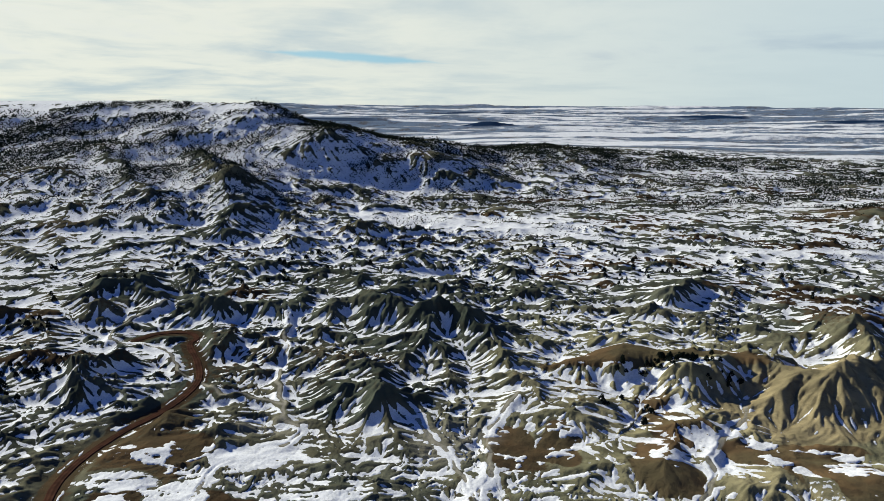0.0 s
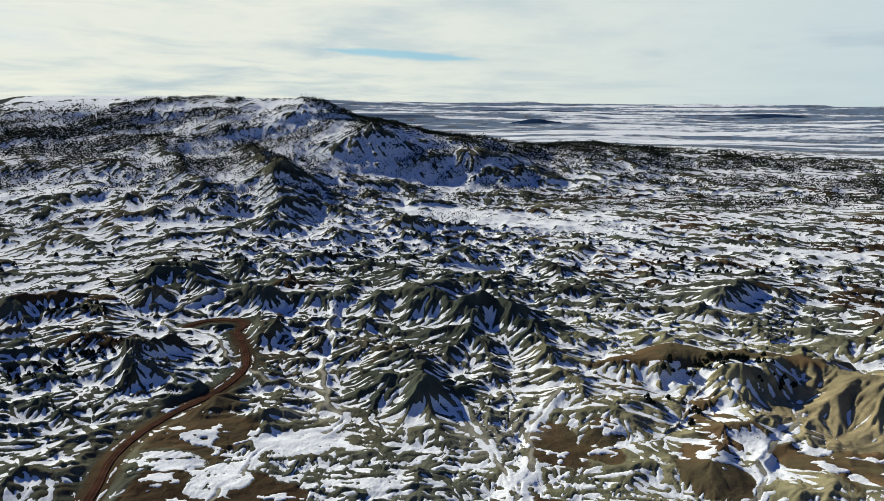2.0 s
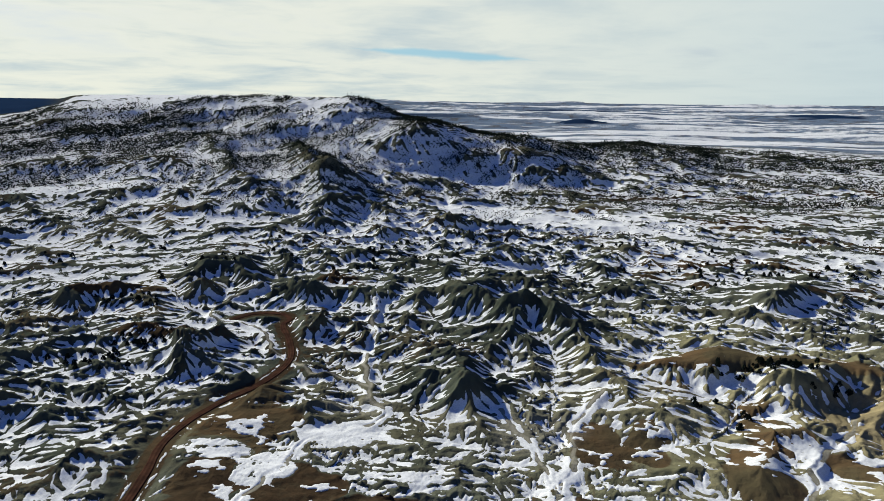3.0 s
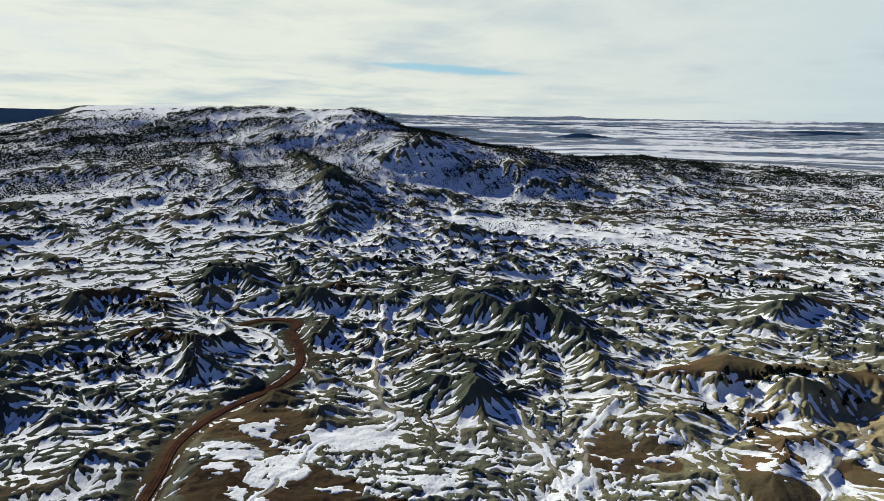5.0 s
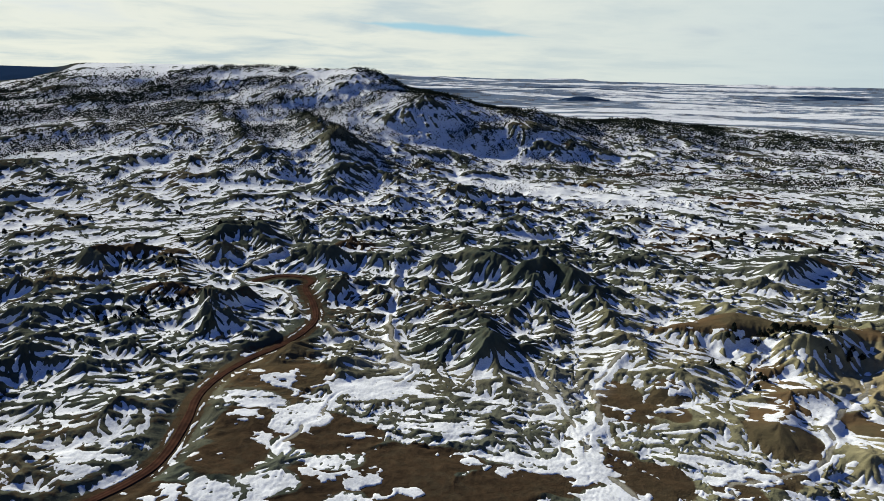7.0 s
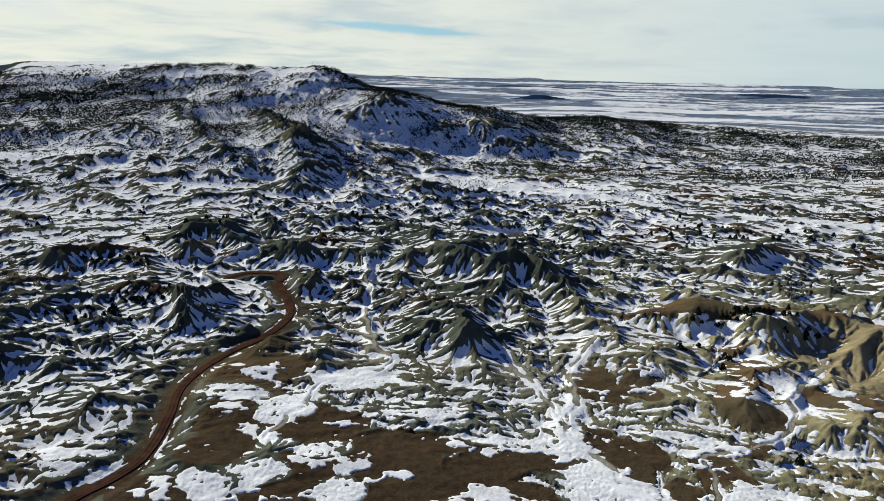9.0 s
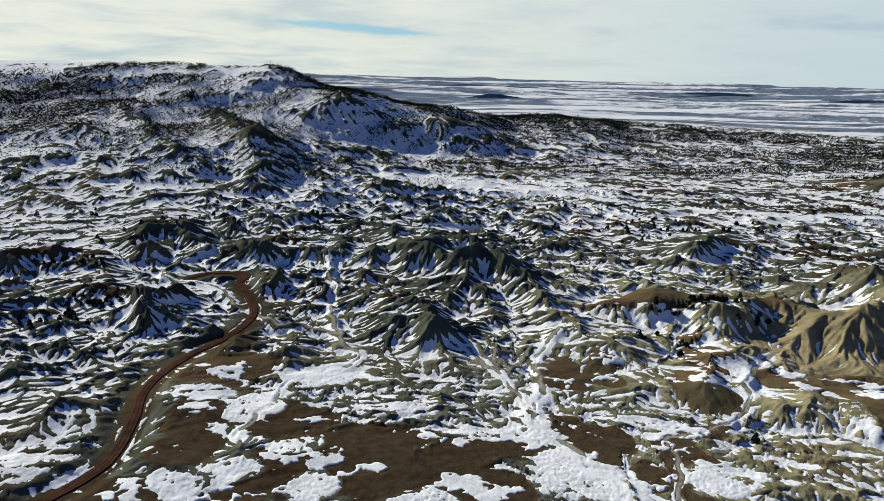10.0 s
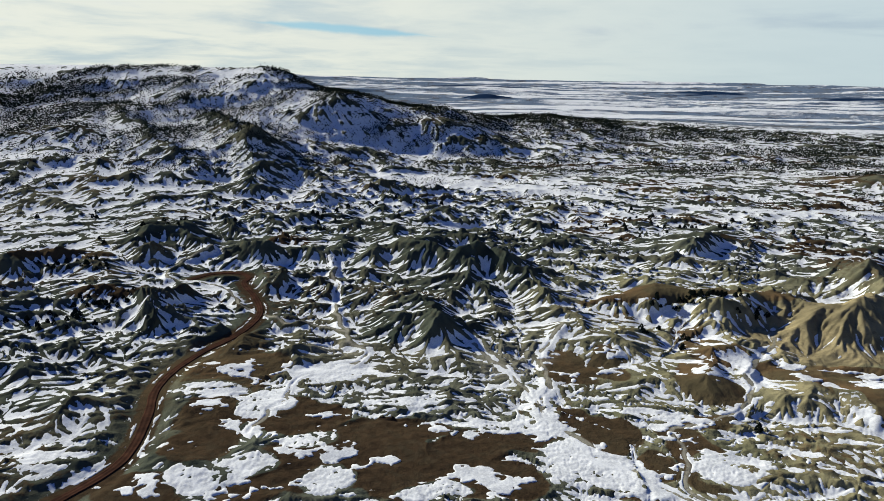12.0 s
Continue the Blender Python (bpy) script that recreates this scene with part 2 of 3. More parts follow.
raise_ridge([(-95, 500, 11), (-52, 400, 11), (-30, 335, 15), (-19, 312, 24), (6, 298, 19), (24, 278, 12), (38, 258, 7)], 54, 1.15)
raise_ridge([(-50, 262, 6), (-42, 248, 8), (-33, 236, 11), (-24, 231, 8), (-18, 222, 10), (-12, 208, 4)], 26, 1.1)
raise_ridge([(-165, 352, 13), (-181, 368, 18), (-200, 400, 16), (-215, 440, 12)], 56, 1.1)
raise_ridge([(-240, 312, 12), (-212, 318, 13), (-185, 300, 9)], 34, 1.0)
raise_ridge([(-175, 268, 9), (-150, 262, 8)], 26, 0.9)
raise_ridge([(-112, 362, 12), (-92, 352, 13)], 36, 1.0)
raise_ridge([(-300, 800, 64), (-211, 655, 58), (-190, 590, 40), (-167, 525, 26), (-140, 460, 10)], 105, 1.05)
raise_ridge([(-420, 820, 66), (-286, 627, 46), (-262, 540, 24)], 120, 1.0)
raise_ridge([(40, 226, 7), (62, 249, 11), (78, 262, 12), (102, 258, 13), (124, 262, 13)], 36, 0.62, 12.0)
raise_ridge([(86, 232, 9), (73, 190, 7)], 24, 1.0)
raise_ridge([(153, 238, 21), (164, 252, 19), (185, 275, 12)], 56, 0.95)
raise_ridge([(172, 292, 13), (200, 320, 12)], 50, 1.0)
raise_ridge([(110, 333, 9), (150, 375, 12), (165, 400, 9)], 46, 1.0)
raise_ridge([(95, 172, 6), (135, 172, 7), (180, 178, 6)], 22, 0.7, 6.0)
raise_ridge([(430, 640, 16), (520, 690, 18)], 110, 1.0)
raise_ridge([(-70, 133, 2.5), (-30, 142, 2.5), (-5, 133, 2)], 30, 0.8)
raise_ridge([(58, 188, 4), (48, 182, 3)], 20, 0.9)

ROAD_LINE = rounded([(-128, 96, 0), (-117, 118, 0), (-109, 134, 0), (-108, 146, 0), (-111, 163, 0.3), (-115, 178, 0.5), (-115, 194, 0.5), (-110, 211, 0.8), (-104, 223, 1), (-100, 238, 1), (-100, 254, 1), (-107, 272, 1.5), (-117, 290, 2), (-117, 299, 2.2), (-124, 305, 2.4), (-137, 303, 2.5), (-144, 294, 2.5)], 6)

# Rain-cut gullies, each finer set running down the sides of the one before.
GX, GY = slope_of(H)
BASE = H.copy()


RAGGED = 0.25 * fbm(X, Y, 16, 181, 3)


def patch(x, y, rx, ry, turn=0.0):
    c, s = math.cos(radians(turn)), math.sin(radians(turn))
    ux, uy = (bx - x) * c + (by - y) * s, (by - y) * c - (bx - x) * s
    return smooth(1.15, 0.8, np.hypot(ux / rx, uy / ry) + RAGGED)


TAN_HILL = smooth(1.2, 0.7, np.hypot((bx - 150) / 50, (by - 222) / 38))


def spots(places):
    """Ragged ovals on the near ground: middle x and y, and the two half widths."""
    out = np.zeros(H.shape)
    near = RAD < 300
    x, y, rag = CX[near], CY[near], 1.5 * RAGGED[near]
    for px, py, rx, ry in places:
        out[near] = np.maximum(out[near], smooth(1.3, 0.8, np.hypot((x - px) / (rx + 1), (y - py) / (ry + 1)) + rag))
    return out


# Brown benches, smoother than the clay, and flats that the snow fills.
BENCH = np.maximum.reduce([0.6 * patch(-97, 196, 13, 38, 10), patch(90, 260, 46, 9), patch(43, 196, 9, 12), spots([
    (-70, 126, 13, 6), (-46, 138, 23, 15), (-18, 130, 22, 8), (0, 125, 7, 5), (-2, 148, 15, 7), (-66, 160, 14, 12), (49, 141, 8, 14), (69, 182, 8, 13), (59, 159, 11, 4), (112, 193, 22, 6), (118, 172, 13, 19), (18, 162, 5, 6),
    (26, 150, 7, 8), (36, 136, 5, 6), (28, 124, 6, 3), (-15, 140, 12, 9), (-35, 152, 16, 6), (-33, 130, 16, 9), (-90, 161, 12, 10), (-90, 145, 9, 9), (-89, 195, 14, 7), (-97, 124, 11, 5), (25, 198, 8, 11)])])
FLATS = spots([(21, 132, 12, 7), (14, 142, 6, 4), (12, 166, 4, 16), (-4, 156, 9, 2), (56, 135, 9, 6), (43, 162, 14, 3), (-25, 123, 8, 2), (-49, 127, 4, 5), (-72, 134, 9, 4), (-58, 145, 6, 3), (-60, 191, 14, 4), (-97, 176, 12, 5), (88, 205, 4, 27), (-124, 133, 9, 5), (-76, 169, 5, 10), (-32, 169, 14, 3), (111, 171, 4, 11), (-86, 128, 6, 5)])
BENCH = BENCH * (1 - FLATS)
RUGGED = np.clip(CLAY * (1 - WASH) * (0.95 + 0.9 * fbm(X, Y, 70, 61, 2)), 0.15 * CLAY, 1.2) * (1 - 0.85 * BENCH) * (1 - 0.8 * FLATS) * (1 - 0.5 * WIDE_FLAT) * (1 - 0.65 * LOWLAND * (1 - TAN_HILL))
# Open, gently rolling country: below the mesa, and where the valley widens.
OPEN = np.maximum(smooth(1.25, 0.6, np.hypot((X + 290) / 120, (Y - 430) / 140) + RAGGED), 0.75 * smooth(20, 90, X) * smooth(330, 420, RAD) * smooth(900, 700, RAD))
# The snowy vale below the mesa, and the flats farther right.
VALE = np.maximum(patch(30, 600, 150, 45, -8), 0.8 * patch(215, 470, 70, 22))
OPEN = np.maximum(OPEN, VALE)
RUGGED = RUGGED * (1 - 0.55 * OPEN)
RUGGED = np.maximum(RUGGED, 0.9 * TAN_HILL)
LOW_SLOPE = smooth(0.42, 0.12, np.hypot(*slope_of(BASE)))
# The dark, finely cut ridge in the middle of the valley and the twin cones before it.
DARK = np.maximum.reduce([patch(-8, 302, 48, 34), patch(-50, 400, 36, 70, 22), patch(-30, 234, 26, 22), patch(-181, 368, 40, 30)])
RUGGED = RUGGED * (1 - 0.5 * LOW_SLOPE * LOWLAND)
RUGGED = np.maximum(RUGGED, 1.05 * DARK)
H = H + 0.9 * BENCH * fbm(X, Y * 1.6, 17, 87, 3)
# Low whale-backed clay mounds on the flatter ground, mostly lying across the valley.
MOUNDY = CLAY * (1 - WASH) * (1 - 0.9 * BENCH) * (1 - 0.8 * FLATS) * (1 - TAN_HILL) * LOW_SLOPE * smooth(1000, 700, RAD) * (1 - 0.4 * OPEN) * (1 - 0.7 * DARK)
for long, wide, amp, seed in ((52, 13, 1.5, 7), (26, 6.5, 1.0, 5)):
    fade = smooth(2.5, 5, wide / CELL)
    back = mounds((X + 8 * lump(X / 23, Y / 23, 45)) / long, (Y + 0.0011 * X * X + 11 * lump(X / 38, Y / 38, 46) + 3.5 * lump(X / 15, Y / 15, 47)) / wide, seed)
    H = H + amp * MOUNDY * fade * smooth(0.0, 0.45, back)
# A second set of mounds, running down to the right, where the valley opens.
slant = np.hypot(1, 0.75)
back = mounds((X - 0.75 * Y + 9 * lump(X / 30, Y / 30, 48)) / slant / 22, (Y + 0.75 * X + 9 * lump(X / 30, Y / 30, 49)) / slant / 6.4, 9)
H = H + 1.3 * MOUNDY * smooth(2.5, 5, 6.4 / CELL) * smooth(0.0, 0.25, fbm(X, Y, 75, 53, 2) + 0.10) * smooth(0.0, 0.45, back)
FAR_SLOPE = 0.22 * smooth(20, 50, UP) * (0.3 + 0.7 * smooth(95, 70, UP)) * smooth(113, 104, UP)
ERODE = np.clip(np.maximum(np.maximum(RUGGED, 0.85 * CLAY * (1 - 0.85 * BENCH) * (1 - WASH) * (1 - 0.8 * FLATS) * (1 - 0.4 * OPEN)), FAR_SLOPE), 0, 1.2)
# Small steep hills crowd the middle of the valley.
CROWD = smooth(185, 245, RAD + 40 * fbm(X, Y, 60, 97, 2)) * smooth(760, 560, RAD) * (1 - 0.5 * OPEN) * (1 - BENCH) * (1 - WASH) * (1 - 0.8 * TAN_HILL)
for size, amp, crowd, seed in ((44, 2.5, 11.0, 91), (18, 3.0, 5.0, 93), (7, 1.0, 1.0, 95)):
    H = H + (amp * ERODE * (1 - 0.4 * smooth(260, 190, RAD)) + crowd * CROWD) * smooth(1.5, 4, size / CELL) * fbm(X, Y, size, seed, 2)
ERODE = np.maximum(ERODE, 1.1 * CROWD)


def blurred(v, half, passes=2):
    """A running mean over the land's own lattice, half cells to each side."""
    for _ in range(passes):
        for axis in (0, 1):
            pad = [(half + 1, half) if k == axis else (0, 0) for k in (0, 1)]
            total = np.cumsum(np.pad(v, pad, mode="edge"), axis=axis)
            w_ = 2 * half + 1
            v = (total[w_:] - total[:-w_] if axis == 0 else total[:, w_:] - total[:, :-w_]) / w_
    return v


# ---- rain: water runs down the land, gathers, and cuts gullies into it ----
def settle(h):
    """Fill closed hollows, so that all the water finds a way out."""
    full = np.full(h.shape, 1e4)
    full[0], full[-1], full[:, 0], full[:, -1] = h[0], h[-1], h[:, 0], h[:, -1]
    for _ in range(1500):
        least = np.minimum(np.minimum(full[:-2, 1:-1], full[2:, 1:-1]), np.minimum(full[1:-1, :-2], full[1:-1, 2:])) + 0.004
        after = np.maximum(h[1:-1, 1:-1], least)
        if np.array_equal(after, full[1:-1, 1:-1]):
            break
        full[1:-1, 1:-1] = after
    return np.where(full > 9e3, h, full)


def rain(h, r, th, cutting, rounds, strength, soften, hold, deep):
    """Cut the land down along the water's way, the more the more water; the slopes keep their form by hold, and no gully gets deeper than deep."""
    nr, nt = h.shape
    dr, dt = np.gradient(r)[:, None], (r * np.gradient(th).mean())[:, None]
    area = (dr * dt * np.ones((1, nt))).ravel()
    index = np.arange(nr * nt).reshape(nr, nt)
    first = h.copy()
    for _ in range(rounds):
        best, to, gap = np.full(h.shape, 1e-6), np.full(h.shape, nr * nt), np.ones(h.shape)
        mid = h[1:-1, 1:-1]
        for di in (-1, 0, 1):
            for dj in (-1, 0, 1):
                if di or dj:
                    span = np.hypot(di * dr, dj * dt)[1:-1]
                    fall = (mid - h[1 + di:nr - 1 + di, 1 + dj:nt - 1 + dj]) / span
                    more = fall > best[1:-1, 1:-1]
                    best[1:-1, 1:-1] = np.where(more, fall, best[1:-1, 1:-1])
                    to[1:-1, 1:-1] = np.where(more, index[1 + di:nr - 1 + di, 1 + dj:nt - 1 + dj], to[1:-1, 1:-1])
                    gap[1:-1, 1:-1] = np.where(more, span, gap[1:-1, 1:-1])
        water, way_ = np.append(area, 0.0), np.append(to.ravel(), nr * nt)
        for _k in range(9):
            gain = np.bincount(way_, weights=water, minlength=nr * nt + 1)
            gain[-1] = 0
            water = water + gain
            way_ = way_[way_]
        force = strength * cutting * np.sqrt(water[:-1].reshape(nr, nt)) / gap
        lower = h - best * gap * (to < nr * nt)
        h = (h + force * lower) / (1 + force)
        h[1:-1, 1:-1] += soften * (h[:-2, 1:-1] + h[2:, 1:-1] + h[1:-1, :-2] + h[1:-1, 2:] - 4 * h[1:-1, 1:-1])
        h = h + hold * (first - h)
        h = first - deep * np.tanh((first - h) / deep)
    return h


def spread(values, step, shape):
    """A coarse field on every step-th point, brought to all the points."""
    i, j = np.minimum(np.arange(shape[0]) / step, values.shape[0] - 1.001), np.minimum(np.arange(shape[1]) / step, values.shape[1] - 1.001)
    i0, j0 = i.astype(int), j.astype(int)
    a, b = (i - i0)[:, None], (j - j0)[None]
    rows = values[i0] * (1 - a) + values[i0 + 1] * a
    return rows[:, j0] * (1 - b) + rows[:, j0 + 1] * b


PIT = np.zeros(H.shape)


def cut_ribs(lam, amp, share, seed, where):
    """Close-set ribs and rills down the slopes, lam metres apart at most."""
    global H, PIT
    gx, gy = slope_of(blurred(H, 6))
    steep = np.hypot(gx, gy)
    crest = gully(X / lam, Y / lam, gx / (steep + 1e-6), gy / (steep + 1e-6), seed)
    force = smooth(2.2, 4.5, lam / CELL) * where * (0.55 + 0.45 * smooth(0.03, 0.25, steep))
    H = H + amp * force * (crest - 0.62)
    PIT = PIT + share * force * (0.64 - crest)


I0 = int(np.searchsorted(R, 84.0))
I1 = int(np.searchsorted(R, 1800.0))
J0, J1 = int(np.searchsorted(TH, radians(-47.9))), int(np.searchsorted(TH, radians(42.8)))
VIEW = (slice(I0, I1), slice(J0, J1))
cutting = ERODE[VIEW]
for step, rounds, strength, soften, hold, deep, ribs in (
    (8, 8, 0.14, 0.02, 0.05, 4.5, ()),
    (4, 10, 0.16, 0.02, 0.05, 3.2, ((24, 2.0, 0.6, 2),)),
    (2, 10, 0.18, 0.03, 0.05, 1.8, ((12, 1.7, 1.2, 3),)),
    (1, 6, 0.18, 0.03, 0.05, 0.8, ((6.5, 1.0, 1.9, 4), (3.9, 0.45, 1.3, 8))),
):
    land = H[VIEW]
    coarse = land[::step, ::step]
    start = settle(coarse) if step == 8 else coarse
    cut = rain(start, R[VIEW[0]][::step], TH[VIEW[1]][::step], cutting[::step, ::step], rounds, strength, soften, hold, deep)
    H[VIEW] = land + (spread(cut - coarse, step, land.shape) if step > 1 else cut - coarse)
    for lam, amp, share, seed in ribs:
        cut_ribs(lam, amp, share, seed, np.clip(np.maximum(ERODE, 1.4 * FAR_SLOPE), 0, 1) * (1 - 0.35 * smooth(270, 200, RAD) * (1 - TAN_HILL)) * (1 - 0.45 * TAN_HILL * (lam > 8)))

# The road's bed.
d_road, z_road = along(X, Y, ROAD_LINE, 30)
z_bed = z_road + 1.2 * lump(X / 60, Y / 60, 90)
k = smooth(9, 3.4, d_road)
H = H * (1 - k) + (z_bed - 0.12) * k

# Beyond the upland the plain runs out to the skyline, with low scarps and benches.
far = smooth(1300, 2200, RAD)
plain = 9 * np.clip(0.35 - np.abs(fbm(X, Y * 1.5, 330, 107, 4)), 0, 1) * smooth(0.0, 0.2, fbm(X, Y, 800, 109, 2)) + 6 * fbm(X, Y, 500, 101, 4) + 8 * smooth(0.05, 0.25, fbm(X, Y * 2.2, 900, 103, 3))
dip = np.interp(RAD, [0, 2200, 2800, 4950], [2.8, 2.8, 1.9, 0.22])
skyline = np.where(RAD > 2200, 107 - RAD * np.tan(np.radians(dip)), 0)
H = H + far * plain * smooth(30, 5, UP) + skyline * smooth(90, 10, UP)

# Distant dark woods; their colour carries the blue of the haze.
HAZED_WOOD = smooth(0.0, 0.12, fbm(X * 0.7, Y * 2.4, 600, 251, 3) - 0.26) * smooth(3000, 3500, RAD) * smooth(4500, 4000, RAD)
HAZED_WOOD = np.maximum(HAZED_WOOD, smooth(-36, -38.5, AZ) * smooth(1500, 1680, RAD) * smooth(-90, -80, AZ))
# A dark wooded butte on the plain, given the same hazy blue.
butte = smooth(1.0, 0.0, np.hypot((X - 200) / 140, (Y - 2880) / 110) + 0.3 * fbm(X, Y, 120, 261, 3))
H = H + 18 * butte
HAZED_WOOD = np.maximum(HAZED_WOOD, smooth(0.02, 0.15, butte))
# Snow: deep in the hollows and on slopes turned from the sun, blown off the crests.
GX, GY = slope_of(H)
away = GX * sun_dir.x + GY * sun_dir.y            # above 0: the slope faces away from the sun
steep = np.hypot(GX, GY)
BX, BY = slope_of(blurred(H, 5))
away_wide = BX * sun_dir.x + BY * sun_dir.y
hollows = sum(weight * np.clip((blurred(H, half) - H) / (half * CELL), -0.35, 0.35) for half, weight in ((2, 0.8), (5, 3.2), (14, 4.0)))
score = hollows + 2.0 * PIT + 0.30 * np.clip(away, -0.9, 0.9) + 0.45 * np.clip(away_wide, -0.9, 0.9) + 0.10 * fbm(X, Y, 14, 131, 3, 0.6) + 0.10 * fbm(X * 0.5, Y * 1.7, 13, 149, 4, 0.6)
score = score - 0.25 * smooth(0.9, 1.5, steep)
mean = blurred(score, 40)
spread_of = np.sqrt(np.maximum(blurred((score - mean) ** 2, 40), 1e-4))
score = (score - mean) / np.maximum(spread_of, 0.10)
# Under and behind the path the land is plain, with loose patches.
surveyed = smooth(82, 100, RAD) * ((TH > radians(-47.5)) & (TH < radians(42.5)))
score = score * surveyed + 2.4 * fbm(X, Y, 24, 169, 4, 0.6) * (1 - surveyed)

# How much of the ground lies under snow, place by place (0: half of it; 1: about five sixths).
lie = -0.30 + 0.5 * fbm(X, Y, 90, 137, 2) + 1.0 * WASH * (1 + 1.6 * fbm(X, Y, 9, 83, 3)) + 0.25 * WIDE_FLAT
lie = lie - 0.35 * DARK - 0.05 * LOWLAND - 0.9 * smooth(12, 5, d_road)
lie = lie + 0.25 * smooth(360, 520, RAD) * smooth(40, 10, UP) + 1.05 * smooth(15, 40, UP) + 0.35 * smooth(60, 95, UP)
lie = lie + OPEN * (0.22 - 0.12 * smooth(0, 60, X)) + 0.1 * smooth(1.2, 0.6, np.hypot((X + 172) / 95, (Y - 285) / 62))
lie = lie + 0.5 * smooth(380, 460, RAD) * smooth(720, 620, RAD) * smooth(-180, -100, X) * smooth(160, 90, X) + 0.4 * VALE * (1 + 3.5 * fbm(X, Y * 2, 45, 85, 3)) + 0.5 * smooth(720, 850, RAD) * smooth(30, 10, UP)
lie = lie - 1.5 * TAN_HILL + 1.4 * patch(92, 246, 34, 5) - 1.2 * patch(90, 261, 42, 7)
ragged = fbm(X * 0.6 + 0.3 * Y, Y * 1.2 - 0.2 * X, 7, 159, 4, 0.7)
lie = lie + FLATS * (1.0 + 0.9 * ragged) - BENCH * (1.5 - 0.5 * smooth(0, 30, X) - 2.6 * smooth(0.0, 0.15, fbm(X, Y * 1.5, 20, 147, 4, 0.65) - 0.16)) - 1.2 * SILT
drift = 0.30 * (score + lie) + 0.15 * (1 - 0.6 * FLATS) * fbm(X * 0.8, Y * 1.2, 3.4, 151, 4, 0.7) * smooth(500, 200, RAD) + (0.22 + 0.16 * smooth(15, 40, UP)) * fbm(X, Y * 1.2, 8, 167, 3, 0.7) * smooth(320, 450, RAD) + (0.05 + 0.26 * FLATS) * fbm(X, Y, 1.5, 153, 2, 0.7) * smooth(300, 200, RAD)
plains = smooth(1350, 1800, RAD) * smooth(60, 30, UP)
bands = fbm(X * 0.45, Y * 2.4, 420, 141, 6, 0.75)
drift = drift * (1 - plains) + plains * (0.03 + 0.45 * bands - 0.22 * smooth(0.0, 0.25, fbm(X * 0.4, Y * 2.0, 900, 143, 3)))
drift = drift + 0.35 * smooth(3.3, 2.7, d_road + 1.2 * lump(X / 5, Y / 5, 161)) * smooth(1.7, 2.3, d_road) * smooth(0.0, 0.2, lump(X / 16, Y / 16, 157))
drift = drift - 1.2 * smooth(2.3, 1.5, d_road)
drift = np.clip(drift - 2.0 * HAZED_WOOD, -0.6, 0.55)
# The snow levels out the rills that it fills.
H = H + smooth(-0.02, 0.15, drift) * smooth(2, 6, d_road) * (np.maximum(blurred(H, 2), H) - H)

# Soil: red-brown caps and benches, buff clay towards the right, grey-green clay elsewhere.
flatness = smooth(0.30, 0.10, np.hypot(*slope_of(BASE)))
brown = smooth(0.05, 0.35, fbm(X, Y, 80, 171, 3) + 0.25 * flatness - 0.12)

BROWN = np.clip(brown * (0.45 + 0.4 * smooth(340, 430, RAD) * smooth(0, 90, X) * smooth(1100, 900, RAD)), 0, 1)
for p in (BENCH, patch(80, 215, 10, 22), patch(-101, 356, 20, 8), patch(-220, 316, 32, 8), patch(-165, 264, 22, 7), patch(470, 665, 90, 30)):
    BROWN = np.maximum(BROWN, p)
BROWN = BROWN * (1 - 0.85 * DARK)
BROWN = np.maximum(BROWN, smooth(6, 2.5, d_road) * 0.8)
TAN = np.clip(TAN_HILL + 0.4 * smooth(-30, 100, X + 60 * fbm(X, Y, 90, 191, 3)) * smooth(360, 240, RAD) + 0.2 * smooth(0.1, 0.4, fbm(X, Y, 120, 195, 3)), 0, 1)
TAN = TAN * (1 - DARK) * (1 - 0.8 * patch(136, 196, 22, 10))
# Pale grey-green clay where the valley opens.
SAGE = smooth(-15, 75, X + 40 * fbm(X, Y, 70, 193, 3)) * smooth(370, 270, RAD) * (1 - DARK)
# Dark clay in the middle of the valley and towards the mesa, partly painted shade.
SLATE_SHADE = np.maximum(DARK, np.clip(0.65 * np.maximum(smooth(235, 330, RAD) * np.maximum(smooth(110, 20, X), 0.75 * smooth(340, 460, RAD)), 0.8 * smooth(-20, -90, X)) + 0.5 * fbm(X, Y, 60, 163, 3), 0, 0.8) * (1 - TAN_HILL) * (1 - 0.5 * smooth(650, 850, RAD) * smooth(-60, 40, X)))


# ---- materials ----
def material(name):
    m = bpy.data.materials.new(name)
    m.use_nodes = True
    n = Nodes(m.node_tree)
    out = n.add("ShaderNodeOutputMaterial")
    bsdf = n.add("ShaderNodeBsdfPrincipled")
    n.tree.links.new(bsdf.outputs[0], out.inputs[0])
    return m, n, bsdf


def finish(n, bsdf, colour, rough, bump=None, strength=0.4, distance=0.2):
    n.tree.links.new(colour, bsdf.inputs["Base Color"])
    bsdf.inputs["Roughness"].default_value = rough
    bsdf.inputs["Specular IOR Level"].default_value = 0.0
    if bump is not None:
        b = n.add("ShaderNodeBump", {"Height": bump, "Strength": strength, "Distance": distance})
        n.tree.links.new(b.outputs[0], bsdf.inputs["Normal"])


CLAY_MAT, n, bsdf = material("clay")
at = n.add("ShaderNodeTexCoord").outputs["Object"]
coarse, fine, grit = n.noise(at, 0.06, 4), n.noise(at, 0.45, 5, 0.6), n.noise(at, 2.2, 4, 0.65)
t_att = n.field("buff")
b_att = n.field("brown")
grey = n.mix(n.ramp(coarse, 0.35, 0.65), (0.045, 0.051, 0.039), (0.092, 0.098, 0.074))
# Dark clay, with some of the slopes' shade put into its colour.
slate_shade = n.field("slate_shade")
